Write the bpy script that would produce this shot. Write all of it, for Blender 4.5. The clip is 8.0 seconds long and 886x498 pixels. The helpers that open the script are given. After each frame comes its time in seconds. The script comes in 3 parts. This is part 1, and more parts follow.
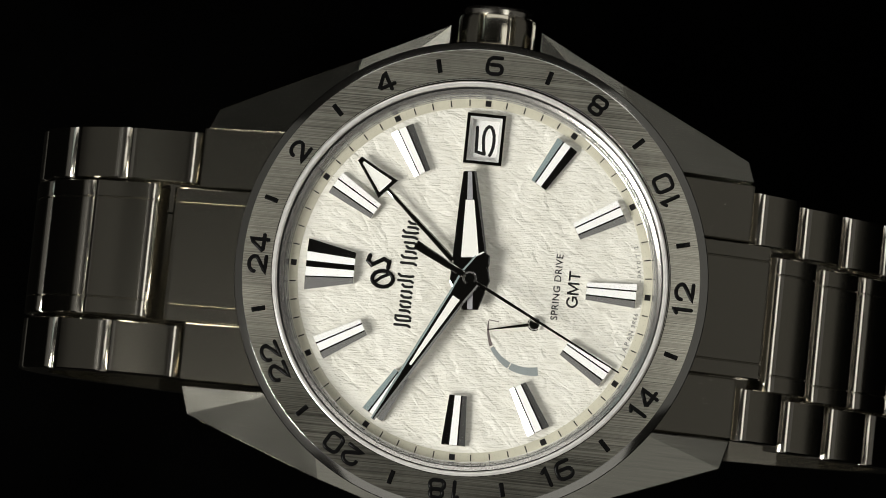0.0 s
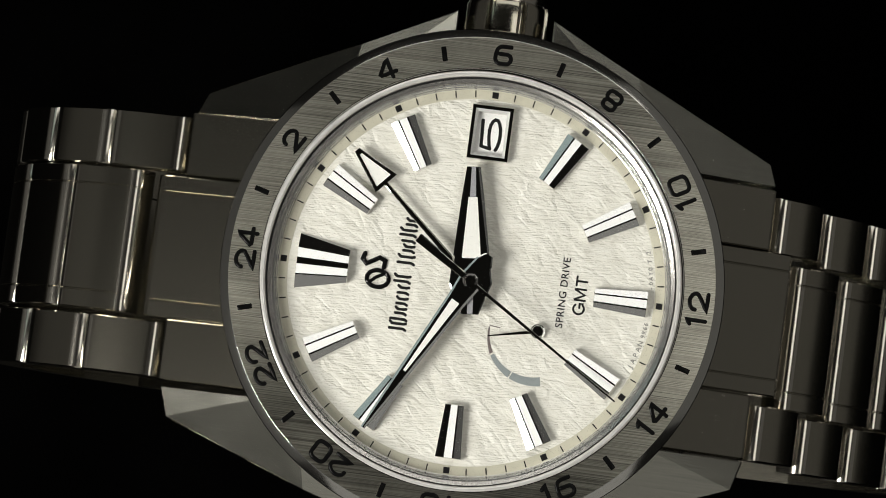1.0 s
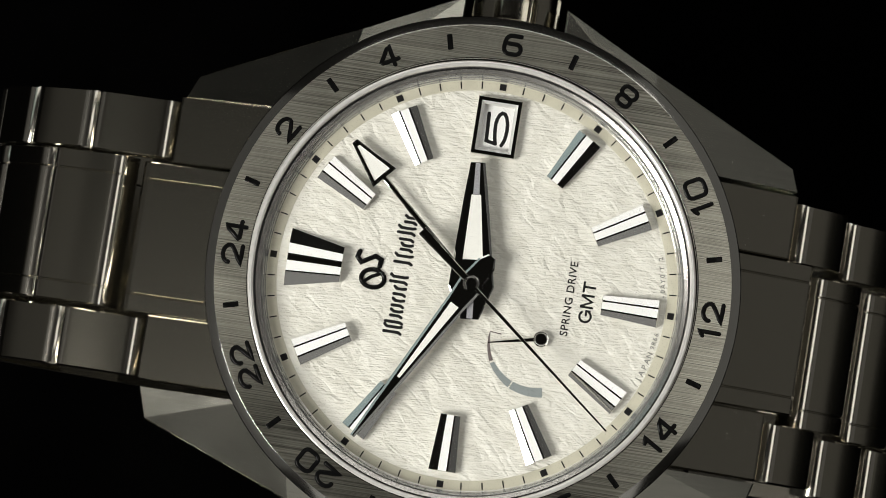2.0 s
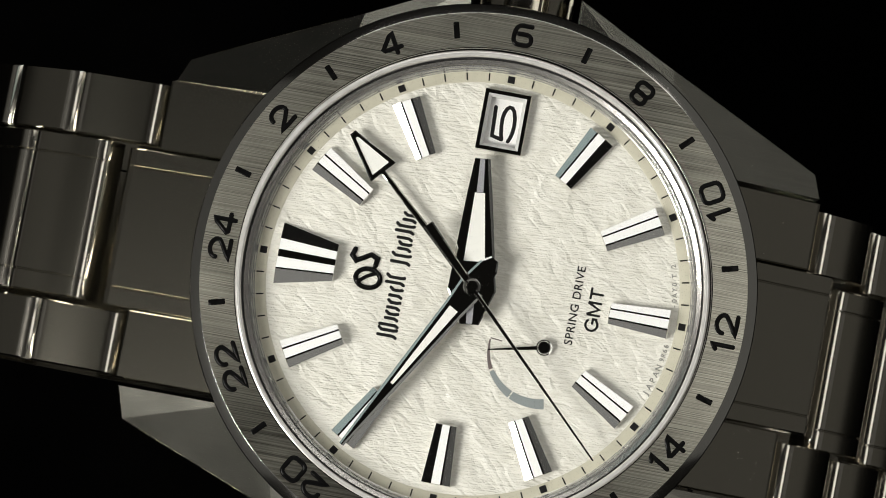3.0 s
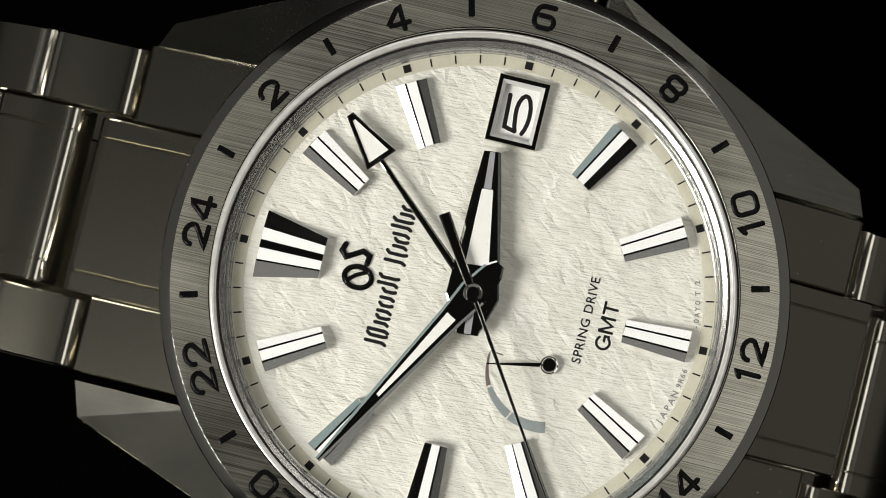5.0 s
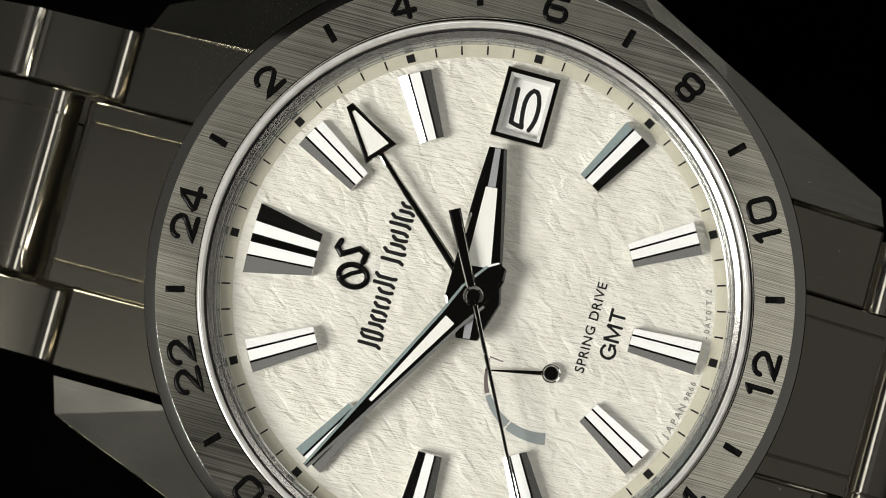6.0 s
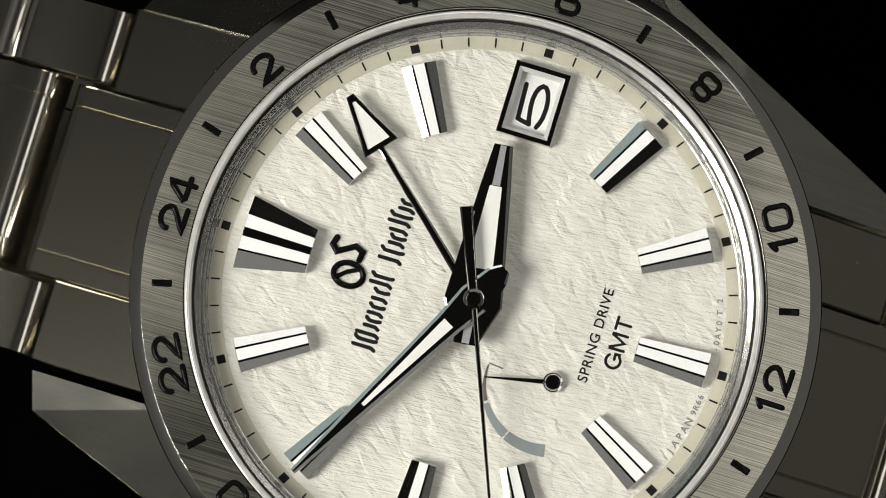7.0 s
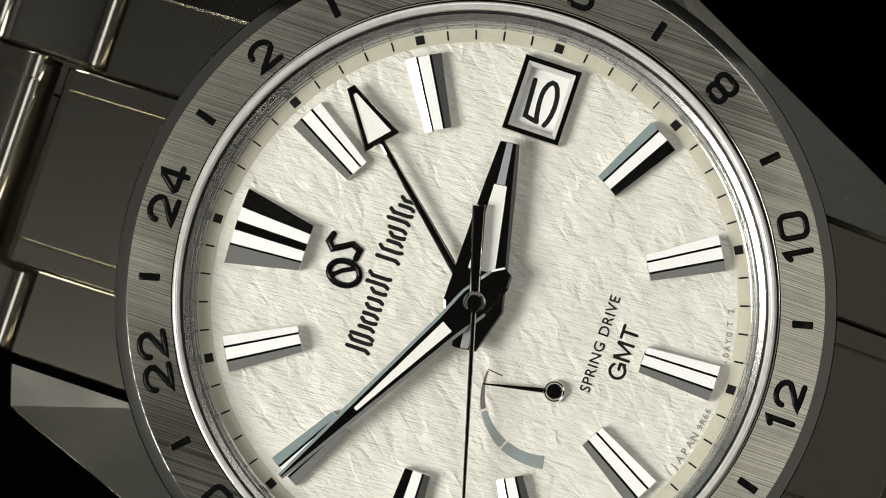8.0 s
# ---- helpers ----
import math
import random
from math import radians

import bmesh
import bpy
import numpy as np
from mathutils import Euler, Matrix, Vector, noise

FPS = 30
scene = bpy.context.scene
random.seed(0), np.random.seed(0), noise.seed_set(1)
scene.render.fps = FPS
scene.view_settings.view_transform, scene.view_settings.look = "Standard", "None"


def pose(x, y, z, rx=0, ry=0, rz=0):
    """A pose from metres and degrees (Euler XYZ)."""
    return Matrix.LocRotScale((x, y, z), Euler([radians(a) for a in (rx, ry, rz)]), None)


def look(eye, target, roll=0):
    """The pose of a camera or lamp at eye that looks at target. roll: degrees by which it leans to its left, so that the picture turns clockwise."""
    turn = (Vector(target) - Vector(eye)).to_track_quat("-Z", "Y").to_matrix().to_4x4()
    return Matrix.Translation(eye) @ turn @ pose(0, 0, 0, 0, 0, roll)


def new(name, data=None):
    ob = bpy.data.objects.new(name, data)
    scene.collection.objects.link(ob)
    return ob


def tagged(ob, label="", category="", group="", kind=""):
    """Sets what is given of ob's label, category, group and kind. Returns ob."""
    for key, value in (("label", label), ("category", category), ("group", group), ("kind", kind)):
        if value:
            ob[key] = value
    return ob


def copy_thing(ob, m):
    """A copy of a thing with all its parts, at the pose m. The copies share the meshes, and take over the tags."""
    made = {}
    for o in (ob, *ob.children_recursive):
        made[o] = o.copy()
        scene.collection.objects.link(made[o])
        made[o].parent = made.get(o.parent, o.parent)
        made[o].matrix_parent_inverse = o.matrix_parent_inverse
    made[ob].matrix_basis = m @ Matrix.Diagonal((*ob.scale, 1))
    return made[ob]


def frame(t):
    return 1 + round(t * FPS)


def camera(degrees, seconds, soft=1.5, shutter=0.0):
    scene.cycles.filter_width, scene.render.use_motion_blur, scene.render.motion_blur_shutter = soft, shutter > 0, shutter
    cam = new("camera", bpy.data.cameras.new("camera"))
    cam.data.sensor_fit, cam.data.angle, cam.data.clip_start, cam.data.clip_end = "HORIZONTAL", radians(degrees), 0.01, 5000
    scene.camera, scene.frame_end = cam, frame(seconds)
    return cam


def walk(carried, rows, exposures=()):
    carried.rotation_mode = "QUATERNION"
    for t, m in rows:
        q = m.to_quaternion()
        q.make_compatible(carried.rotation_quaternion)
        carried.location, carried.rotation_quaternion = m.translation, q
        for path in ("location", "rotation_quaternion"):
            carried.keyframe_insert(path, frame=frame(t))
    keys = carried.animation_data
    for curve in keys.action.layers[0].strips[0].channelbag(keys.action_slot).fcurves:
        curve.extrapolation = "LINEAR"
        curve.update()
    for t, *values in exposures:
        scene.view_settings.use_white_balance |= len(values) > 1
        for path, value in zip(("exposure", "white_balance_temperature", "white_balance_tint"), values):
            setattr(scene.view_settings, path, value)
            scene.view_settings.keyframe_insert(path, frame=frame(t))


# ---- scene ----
# All sizes below are in millimetres; MM turns them into metres.
MM = 0.001
FOV = 12.78

# the watch lies with its dial level: x runs to the 6 o'clock side, y to the 3 o'clock side
cam = camera(FOV, 8.0, soft=1.0)
walk(cam, [
    (0.0, pose(0.01205, -0.02341, 0.33668, 4.613, 2.024, 5.933)),
    (0.5, pose(0.01133, -0.02152, 0.32635, 4.441, 1.934, 6.720)),
    (1.0, pose(0.01063, -0.01979, 0.31652, 4.279, 1.846, 7.507)),
    (1.5, pose(0.00996, -0.01822, 0.30717, 4.127, 1.759, 8.294)),
    (3.0, pose(0.00805, -0.01439, 0.28188, 3.742, 1.493, 10.652)),
    (3.5, pose(0.00745, -0.01340, 0.27430, 3.641, 1.399, 11.437)),
    (4.0, pose(0.00686, -0.01256, 0.26712, 3.556, 1.301, 12.222)),
    (4.5, pose(0.00629, -0.01185, 0.26032, 3.487, 1.197, 13.006)),
    (6.0, pose(0.00463, -0.01052, 0.24204, 3.392, 0.839, 15.358)),
    (6.5, pose(0.00410, -0.01033, 0.23659, 3.401, 0.700, 16.141)),
    (7.0, pose(0.00357, -0.01026, 0.23143, 3.432, 0.551, 16.924)),
    (7.5, pose(0.00304, -0.01031, 0.22655, 3.486, 0.388, 17.706)),
    (8.0, pose(0.00253, -0.01047, 0.22193, 3.565, 0.212, 18.489)),
])

# ---- light of a dark photo studio ----
world = bpy.data.worlds.new("studio_dark")
scene.world = world
world.use_nodes = True
world.node_tree.nodes["Background"].inputs["Color"].default_value = (1.0, 0.95, 0.82, 1)
world.node_tree.nodes["Background"].inputs["Strength"].default_value = 0.006
scene.view_settings.exposure = 0.0


def area_lamp(name, eye, target, sx, sy, watts, colour):
    data = bpy.data.lights.new(name, "AREA")
    data.shape, data.size, data.size_y = "RECTANGLE", sx, sy
    data.energy, data.color = watts, colour
    ob = new(name, data)
    ob.matrix_world = look(eye, target)
    return ob


WARM = (1.0, 0.975, 0.915)
area_lamp("key_lamp", (-0.282, -0.172, 0.305), (0, 0, 0), 0.18, 0.18, 2.45, WARM)
area_lamp("side_softbox", (0.0, 0.42, 0.33), (0, 0, 0), 0.66, 0.30, 0.86, (1.0, 0.98, 0.93))
# three unseen dim lamps, added for the grey surroundings mirrored in polished steel
area_lamp("front_fill", (0.07, -0.46, 0.30), (0, 0, 0), 0.86, 0.50, 0.34, WARM)
area_lamp("foot_fill", (0.48, 0.17, 0.20), (0, 0, 0), 1.0, 0.50, 0.14, WARM)
area_lamp("head_fill", (-0.52, -0.05, 0.12), (0, 0, 0), 1.0, 0.34, 0.06, WARM)
# unseen lamp, added to brighten link edges and the bezel's foot side
area_lamp("rim_fill", (0.22, 0.02, 0.48), (0, 0, 0), 0.40, 0.14, 0.32, WARM)
# unseen weak lamp, added for a cool tint on the mirror facets
area_lamp("cool_fill", (-0.36, 0.22, 0.36), (0, 0, 0), 0.18, 0.18, 0.045, (0.82, 1.0, 0.97))


# ---- materials ----
def material(name):
    m = bpy.data.materials.new(name)
    m.use_nodes = True
    return m, m.node_tree, m.node_tree.nodes["Principled BSDF"]


def link(tree, a, b):
    tree.links.new(a, b)


def coords(tree, scale, rot=(0, 0, 0)):
    tc = tree.nodes.new("ShaderNodeTexCoord")
    mp = tree.nodes.new("ShaderNodeMapping")
    mp.inputs["Scale"].default_value = scale
    turn = tree.nodes.new("ShaderNodeMapping")
    turn.inputs["Rotation"].default_value = rot
    link(tree, tc.outputs["Object"], turn.inputs["Vector"])
    link(tree, turn.outputs["Vector"], mp.inputs["Vector"])
    return mp.outputs["Vector"]


def noise_tex(tree, vec, scale, detail=3.0, rough=0.55, distort=0.0):
    n = tree.nodes.new("ShaderNodeTexNoise")
    n.inputs["Scale"].default_value = scale
    n.inputs["Detail"].default_value = detail
    n.inputs["Roughness"].default_value = rough
    n.inputs["Distortion"].default_value = distort
    link(tree, vec, n.inputs["Vector"])
    return n.outputs["Fac"]


def ramp(tree, fac, stops):
    r = tree.nodes.new("ShaderNodeValToRGB")
    el = r.color_ramp.elements
    while len(el) < len(stops):
        el.new(0.5)
    for e, (p, c) in zip(el, stops):
        e.position, e.color = p, (*c, 1)
    link(tree, fac, r.inputs["Fac"])
    return r.outputs["Color"]


def bump(tree, bsdf, height, strength, distance, before=None):
    b = tree.nodes.new("ShaderNodeBump")
    b.inputs["Strength"].default_value = strength
    b.inputs["Distance"].default_value = distance
    link(tree, height, b.inputs["Height"])
    if before is not None:
        link(tree, before, b.inputs["Normal"])
    link(tree, b.outputs["Normal"], bsdf.inputs["Normal"])
    return b.outputs["Normal"]


def add(tree, a, b, op="ADD", k=None):
    m = tree.nodes.new("ShaderNodeMath")
    m.operation = op
    link(tree, a, m.inputs[0])
    if k is None:
        link(tree, b, m.inputs[1])
    else:
        m.inputs[1].default_value = k
    return m.outputs[0]


def steel(name, base, rough, streak=0.0, axis="x", var=0.06, grain=1.0):
    """Stainless steel; streak: depth of the hairlines, which run along axis."""
    m, tree, bsdf = material(name)
    bsdf.inputs["Metallic"].default_value = 1.0
    bsdf.inputs["Roughness"].default_value = rough
    long, fine = 130.0 / grain, 6500.0 * grain
    scale = (long, fine, long) if axis == "x" else (fine, long, long)
    hair = noise_tex(tree, coords(tree, scale), 1.0, 1.5, 0.5)
    blot = noise_tex(tree, coords(tree, (1, 1, 1)), 240.0, 4.0)
    mix = add(tree, add(tree, hair, None, "MULTIPLY", 0.75 if streak else 0.15), add(tree, blot, None, "MULTIPLY", 0.35 / grain ** 0.4))
    lo, hi = [tuple(max(0, c * (1 + s)) for c in base) for s in (-2.2 * var, 1.6 * var)]
    col = ramp(tree, mix, ((0.3, lo), (0.8, hi)))
    link(tree, col, bsdf.inputs["Base Color"])
    if streak:
        bump(tree, bsdf, hair, streak, 0.00003 if streak > 0.5 else 0.00002)
        r = tree.nodes.new("ShaderNodeMapRange")
        r.inputs["To Min"].default_value, r.inputs["To Max"].default_value = rough * 0.8, rough * 1.25
        link(tree, blot, r.inputs["Value"])
        link(tree, r.outputs["Result"], bsdf.inputs["Roughness"])
    return m


def plain(name, base, rough, metal=0.0, var=0.08, size=500.0, coat=0.0):
    m, tree, bsdf = material(name)
    bsdf.inputs["Metallic"].default_value = metal
    bsdf.inputs["Roughness"].default_value = rough
    bsdf.inputs["Coat Weight"].default_value = coat
    bsdf.inputs["Coat Roughness"].default_value = 0.06
    n = noise_tex(tree, coords(tree, (1, 1, 1)), size, 4.0)
    col = ramp(tree, n, ((0.3, tuple(c * (1 - var) for c in base)), (0.7, tuple(min(1, c * (1 + var)) for c in base))))
    link(tree, col, bsdf.inputs["Base Color"])
    return m


STEEL_BEZEL = steel("brushed_bezel_steel", (0.47, 0.455, 0.385), 0.33, 0.18, "x", 0.38, 2.3)


def brushed_straight(m, amount):
    """Hairlines along x: the gloss spreads across them; needs a flat UV map named 'across'."""
    tree = m.node_tree
    t = tree.nodes.new("ShaderNodeTangent")
    t.direction_type, t.uv_map = "UV_MAP", "across"
    b = tree.nodes["Principled BSDF"]
    b.inputs["Anisotropic"].default_value = amount
    link(tree, t.outputs["Tangent"], b.inputs["Tangent"])


brushed_straight(STEEL_BEZEL, 1.0)
STEEL_BRUSH = steel("brushed_case_steel", (0.43, 0.425, 0.37), 0.19, 0.04, "x", 0.05)
STEEL_LINK = steel("brushed_link_steel", (0.44, 0.415, 0.345), 0.165, 0.0, "x", 0.07)
STEEL_POLISH = steel("polished_steel", (0.66, 0.65, 0.62), 0.07)
STEEL_EDGE = steel("soft_edge_steel", (0.62, 0.59, 0.52), 0.20)
STEEL_CHAMFER = steel("polished_bezel_rim", (0.76, 0.75, 0.70), 0.12)
STEEL_MIRROR = steel("diamond_cut_steel", (0.80, 0.80, 0.78), 0.045)
# the frost's sparkle is painted as strong fine tone noise
STEEL_SATIN = plain("frosted_silver", (0.34, 0.34, 0.36), 0.5, 0.3, 0.6, 16000)
STEEL_RING = plain("satin_ring_steel", (0.60, 0.60, 0.58), 0.16, 0.75, 0.05, 1500)
LACQUER = plain("black_lacquer", (0.004, 0.004, 0.004), 0.07, 0, 0.3, 900)
INK = plain("black_print", (0.006, 0.006, 0.006), 0.6)
INK_GREY = plain("grey_print", (0.22, 0.22, 0.20), 0.5)
PRINT_SLATE = plain("slate_print", (0.24, 0.27, 0.27), 0.5)
PRINT_BROWN = plain("brown_print", (0.13, 0.105, 0.10), 0.5)
LUME = plain("pale_lume", (0.82, 0.82, 0.77), 0.55, 0, 0.03, 3000)
DATE_WHITE = plain("date_white", (0.82, 0.82, 0.80), 0.45, 0, 0.02)
TRACK = plain("cream_track", (0.52, 0.50, 0.40), 0.38, 0, 0.06, 900)
DATE_FRAME = plain("satin_date_frame", (0.72, 0.72, 0.70), 0.26, 0.3, 0.04, 1500)
DUST = plain("pale_dust", (0.5, 0.5, 0.48), 0.8)
SEAL = plain("dark_seal", (0.02, 0.02, 0.02), 0.25)
# pale half-metal: light caught in the sapphire edge is put into the colour
RIM = plain("bright_crystal_edge", (0.78, 0.77, 0.74), 0.16, 0.45, 0.10, 1500)
# flecks in the colour stand for dust and for speckled light in the bevel
REHAUT = plain("dusty_dark_bevel", (0.42, 0.41, 0.39), 0.27, 1.0, 0.35, 9000)
BLACK_CLOTH = plain("black_cloth", (0.0006, 0.0006, 0.0006), 1.0, 0, 0.4, 60)

LACQUER.node_tree.nodes["Principled BSDF"].inputs["Specular IOR Level"].default_value = 0.05
INK.node_tree.nodes["Principled BSDF"].inputs["Specular IOR Level"].default_value = 0.2
BLACK_CLOTH.node_tree.nodes["Principled BSDF"].inputs["Specular IOR Level"].default_value = 0.0


def dial_material():
    m, tree, bsdf = material("snow_dial")
    bsdf.inputs["Roughness"].default_value = 0.36
    bsdf.inputs["Specular IOR Level"].default_value = 0.5
    wob = noise_tex(tree, coords(tree, (1, 1, 1)), 420.0, 3.0)
    hair = noise_tex(tree, coords(tree, (700, 6500, 5200), (0, 0, radians(-4))), 1.0, 3.0, 0.55, 0.2)
    drift = noise_tex(tree, coords(tree, (380, 780, 700), (0, 0, radians(27))), 1.0, 4.0, 0.6, 0.5)
    crest = noise_tex(tree, coords(tree, (300, 620, 600), (0, 0, radians(32))), 1.0, 2.0, 0.45, 0.35)
    saw = add(tree, add(tree, crest, None, "MULTIPLY", 4.0), None, "FRACT", 0.0)
    step = ramp(tree, saw, ((0.0, (0, 0, 0)), (0.62, (1, 1, 1)), (1.0, (0, 0, 0))))
    grit = noise_tex(tree, coords(tree, (1, 1, 1)), 7000.0, 2.0)
    # hairline hollows are toned darker: fine relief shading put into the base colour
    tone = add(tree, add(tree, hair, None, "MULTIPLY", 0.6), add(tree, wob, None, "MULTIPLY", 0.4))
    link(tree, ramp(tree, tone, ((0.30, (0.62, 0.605, 0.53)), (0.70, (0.84, 0.83, 0.765)))), bsdf.inputs["Base Color"])
    nrm = bump(tree, bsdf, drift, 1.0, 0.00023)
    nrm = bump(tree, bsdf, step, 0.5, 0.00012, nrm)
    nrm = bump(tree, bsdf, hair, 1.0, 0.00011, nrm)
    bump(tree, bsdf, grit, 0.7, 0.00003, nrm)
    return m


DIAL = dial_material()


def glass_material():
    """Coated sapphire: nearly all goes straight through."""
    m = bpy.data.materials.new("coated_sapphire")
    m.use_nodes = True
    tree = m.node_tree
    tree.nodes.clear()
    out = tree.nodes.new("ShaderNodeOutputMaterial")
    mix = tree.nodes.new("ShaderNodeMixShader")
    clear = tree.nodes.new("ShaderNodeBsdfTransparent")
    gloss = tree.nodes.new("ShaderNodeBsdfGlossy")
    gloss.inputs["Roughness"].default_value = 0.02
    mix.inputs["Fac"].default_value = 0.004
    link(tree, clear.outputs[0], mix.inputs[1])
    link(tree, gloss.outputs[0], mix.inputs[2])
    link(tree, mix.outputs[0], out.inputs["Surface"])
    return m


SAPPHIRE = glass_material()


# ---- mesh helpers ----
def part(name, bm, mat, parent, label="", smooth=False, at=None, sharp=32):
    """Links a bmesh drawn in millimetres as one mesh under parent."""
    bmesh.ops.recalc_face_normals(bm, faces=bm.faces)
    bmesh.ops.scale(bm, vec=(MM, MM, MM), verts=bm.verts)
    me = bpy.data.meshes.new(name)
    for f in bm.faces:
        f.smooth = smooth
    bm.to_mesh(me)
    bm.free()
    me.materials.append(mat)
    if mat is STEEL_BEZEL:
        uv = me.uv_layers.new(name="across")
        for lp in me.loops:
            co = me.vertices[lp.vertex_index].co
            uv.data[lp.index].uv = (co.y * 20, -co.x * 20)
    if smooth:
        me.set_sharp_from_angle(angle=radians(sharp))
    ob = new(name, me)
    ob.parent = parent
    if at is not None:
        ob.matrix_local = at
    if label:
        tagged(ob, label)
    return ob


def mm(x, y, z=0.0, rz=0.0):
    return pose(x * MM, y * MM, z * MM, 0, 0, rz)


def clock(r, deg):
    """The place at radius r and deg clockwise from 12."""
    a = radians(deg)
    return -r * math.cos(a), r * math.sin(a)


def radial(r, deg, z=0.0, inward=False):
    """A pose at radius r whose y axis points outward (or inward)."""
    x, y = clock(r, deg)
    return mm(x, y, z, 90 - deg + (180 if inward else 0))


def lathe(profile, seg=160, closed=True, a0=0.0, a1=360.0):
    bm = bmesh.new()
    full = abs(a1 - a0) >= 359.9
    n = seg if full else seg + 1
    rings = []
    for i in range(n):
        a = radians(a0 + (a1 - a0) * i / seg)
        rings.append([bm.verts.new((-r * math.cos(a), r * math.sin(a), z)) for r, z in profile])
    k = len(profile)
    for i in range(seg):
        p, q = rings[i], rings[(i + 1) % n]
        for j in range(k if closed else k - 1):
            bm.faces.new((p[j], p[(j + 1) % k], q[(j + 1) % k], q[j]))
    if closed and not full:
        bm.faces.new(rings[0])
        bm.faces.new(rings[-1])
    return bm


def prism(poly, z0, z1, bevel=0.0, top=None):
    """An upright prism on a polygon; bevel rounds the top rim, top gives a smaller upper outline."""
    bm = bmesh.new()
    lo = [bm.verts.new((x, y, z0)) for x, y in poly]
    hi = [bm.verts.new((x, y, z1)) for x, y in (top or poly)]
    n = len(poly)
    cap = bm.faces.new(hi)
    bm.faces.new(lo[::-1])
    for i in range(n):
        bm.faces.new((lo[i], lo[(i + 1) % n], hi[(i + 1) % n], hi[i]))
    if bevel:
        bmesh.ops.bevel(bm, geom=list(cap.edges), offset=bevel, segments=2, affect="EDGES", profile=0.5)
    return bm


def loft(sections, caps=True, ring=True):
    """Joins sections (lists of x, y, z with equal counts) into one skin."""
    bm = bmesh.new()
    rows = [[bm.verts.new(p) for p in s] for s in sections]
    n = len(rows[0])
    for a, b in zip(rows, rows[1:]):
        for j in range(n if ring else n - 1):
            bm.faces.new((a[j], a[(j + 1) % n], b[(j + 1) % n], b[j]))
    if caps:
        bm.faces.new(rows[0][::-1])
        bm.faces.new(rows[-1])
    return bm


def stroke_into(bm, pts, width, height, loop=False, z=0.0):
    """A rounded bead of lacquer along flat points."""
    n = len(pts)
    secs = []
    P = [Vector((*p, 0)) for p in pts]
    rows = []
    if not loop:
        d0, d1 = (P[1] - P[0]).normalized(), (P[-1] - P[-2]).normalized()
        rows += [(P[0] - d0 * width * 0.45, d0, 0.45), (P[0] - d0 * width * 0.25, d0, 0.85)]
    for i, p in enumerate(P):
        if loop:
            d = (P[(i + 1) % n] - P[i - 1]).normalized()
            e1, e2 = (P[i] - P[i - 1]).normalized(), (P[(i + 1) % n] - P[i]).normalized()
        else:
            e1 = (P[i] - P[i - 1]).normalized() if i else (P[1] - P[0]).normalized()
            e2 = (P[i + 1] - P[i]).normalized() if i < n - 1 else e1
            d = (e1 + e2).normalized() if (e1 + e2).length > 0.2 else e1
        c = max(0.55, math.sqrt(max(0.0, (1 + e1.dot(e2)) / 2)))
        rows.append((p, d, 1.0 / c))
    if not loop:
        rows += [(P[-1] + d1 * width * 0.25, d1, 0.85), (P[-1] + d1 * width * 0.45, d1, 0.45)]
    shape = ((-1, -0.4), (-0.93, 0.30), (-0.62, 0.76), (0, 1.0), (0.62, 0.76), (0.93, 0.30), (1, -0.4))
    for p, d, k in rows:
        s = Vector((-d.y, d.x, 0))
        hk = min(1.0, k)
        secs.append([bm.verts.new(p + s * (u * k * width / 2) + Vector((0, 0, z + v * height * hk))) for u, v in shape])
    m = len(secs)
    for i in range(m if loop else m - 1):
        a, b = secs[i], secs[(i + 1) % m]
        for j in range(len(shape) - 1):
            bm.faces.new((a[j], a[j + 1], b[j + 1], b[j]))
        bm.faces.new((a[-1], a[0], b[0], b[-1]))
    if not loop:
        bm.faces.new(secs[0])
        bm.faces.new(secs[-1])


def arc_points(cx, cy, rx, ry, a0, a1, n):
    return [(cx + rx * math.cos(radians(a0 + (a1 - a0) * i / n)), cy + ry * math.sin(radians(a0 + (a1 - a0) * i / n))) for i in range(n + 1)]


def round_rect(w, h, r, n=4, cx=0.0, cy=0.0):
    pts = []
    for sx, sy, a in ((1, -1, -90), (1, 1, 0), (-1, 1, 90), (-1, -1, 180)):
        pts += arc_points(cx + sx * (w / 2 - r), cy + sy * (h / 2 - r), r, r, a, a + 90, n)
    return pts


def words(text, size, mat, parent, at, name, bold=0.0, spacing=1.0, thick=0.02):
    """Flat printed characters from the built-in font, size: capital height in millimetres."""
    cu = bpy.data.curves.new(name, "FONT")
    cu.body, cu.size = text, size / 0.69 * MM
    cu.align_x, cu.align_y = "CENTER", "CENTER"
    cu.offset, cu.extrude, cu.space_character = bold * MM, thick * MM, spacing
    cu.resolution_u = 4
    tmp = bpy.data.objects.new(name, cu)
    scene.collection.objects.link(tmp)
    me = bpy.data.meshes.new_from_object(tmp.evaluated_get(bpy.context.evaluated_depsgraph_get()))
    bpy.data.objects.remove(tmp)
    me.materials.clear()
    me.materials.append(mat)
    ob = new(name, me)
    ob.parent = parent
    ob.matrix_local = at
    return ob


MARKER_WHITE = plain("white_lume", (0.90, 0.91, 0.89), 0.4, 0, 0.02, 3000)


# ---- the ground ----
def link_tilt(s, table):
    for (s0, a0), (s1, a1) in zip(table, table[1:]):
        if s <= s1:
            return a0 + (a1 - a0) * (s - s0) / (s1 - s0)
    return table[-1][1]


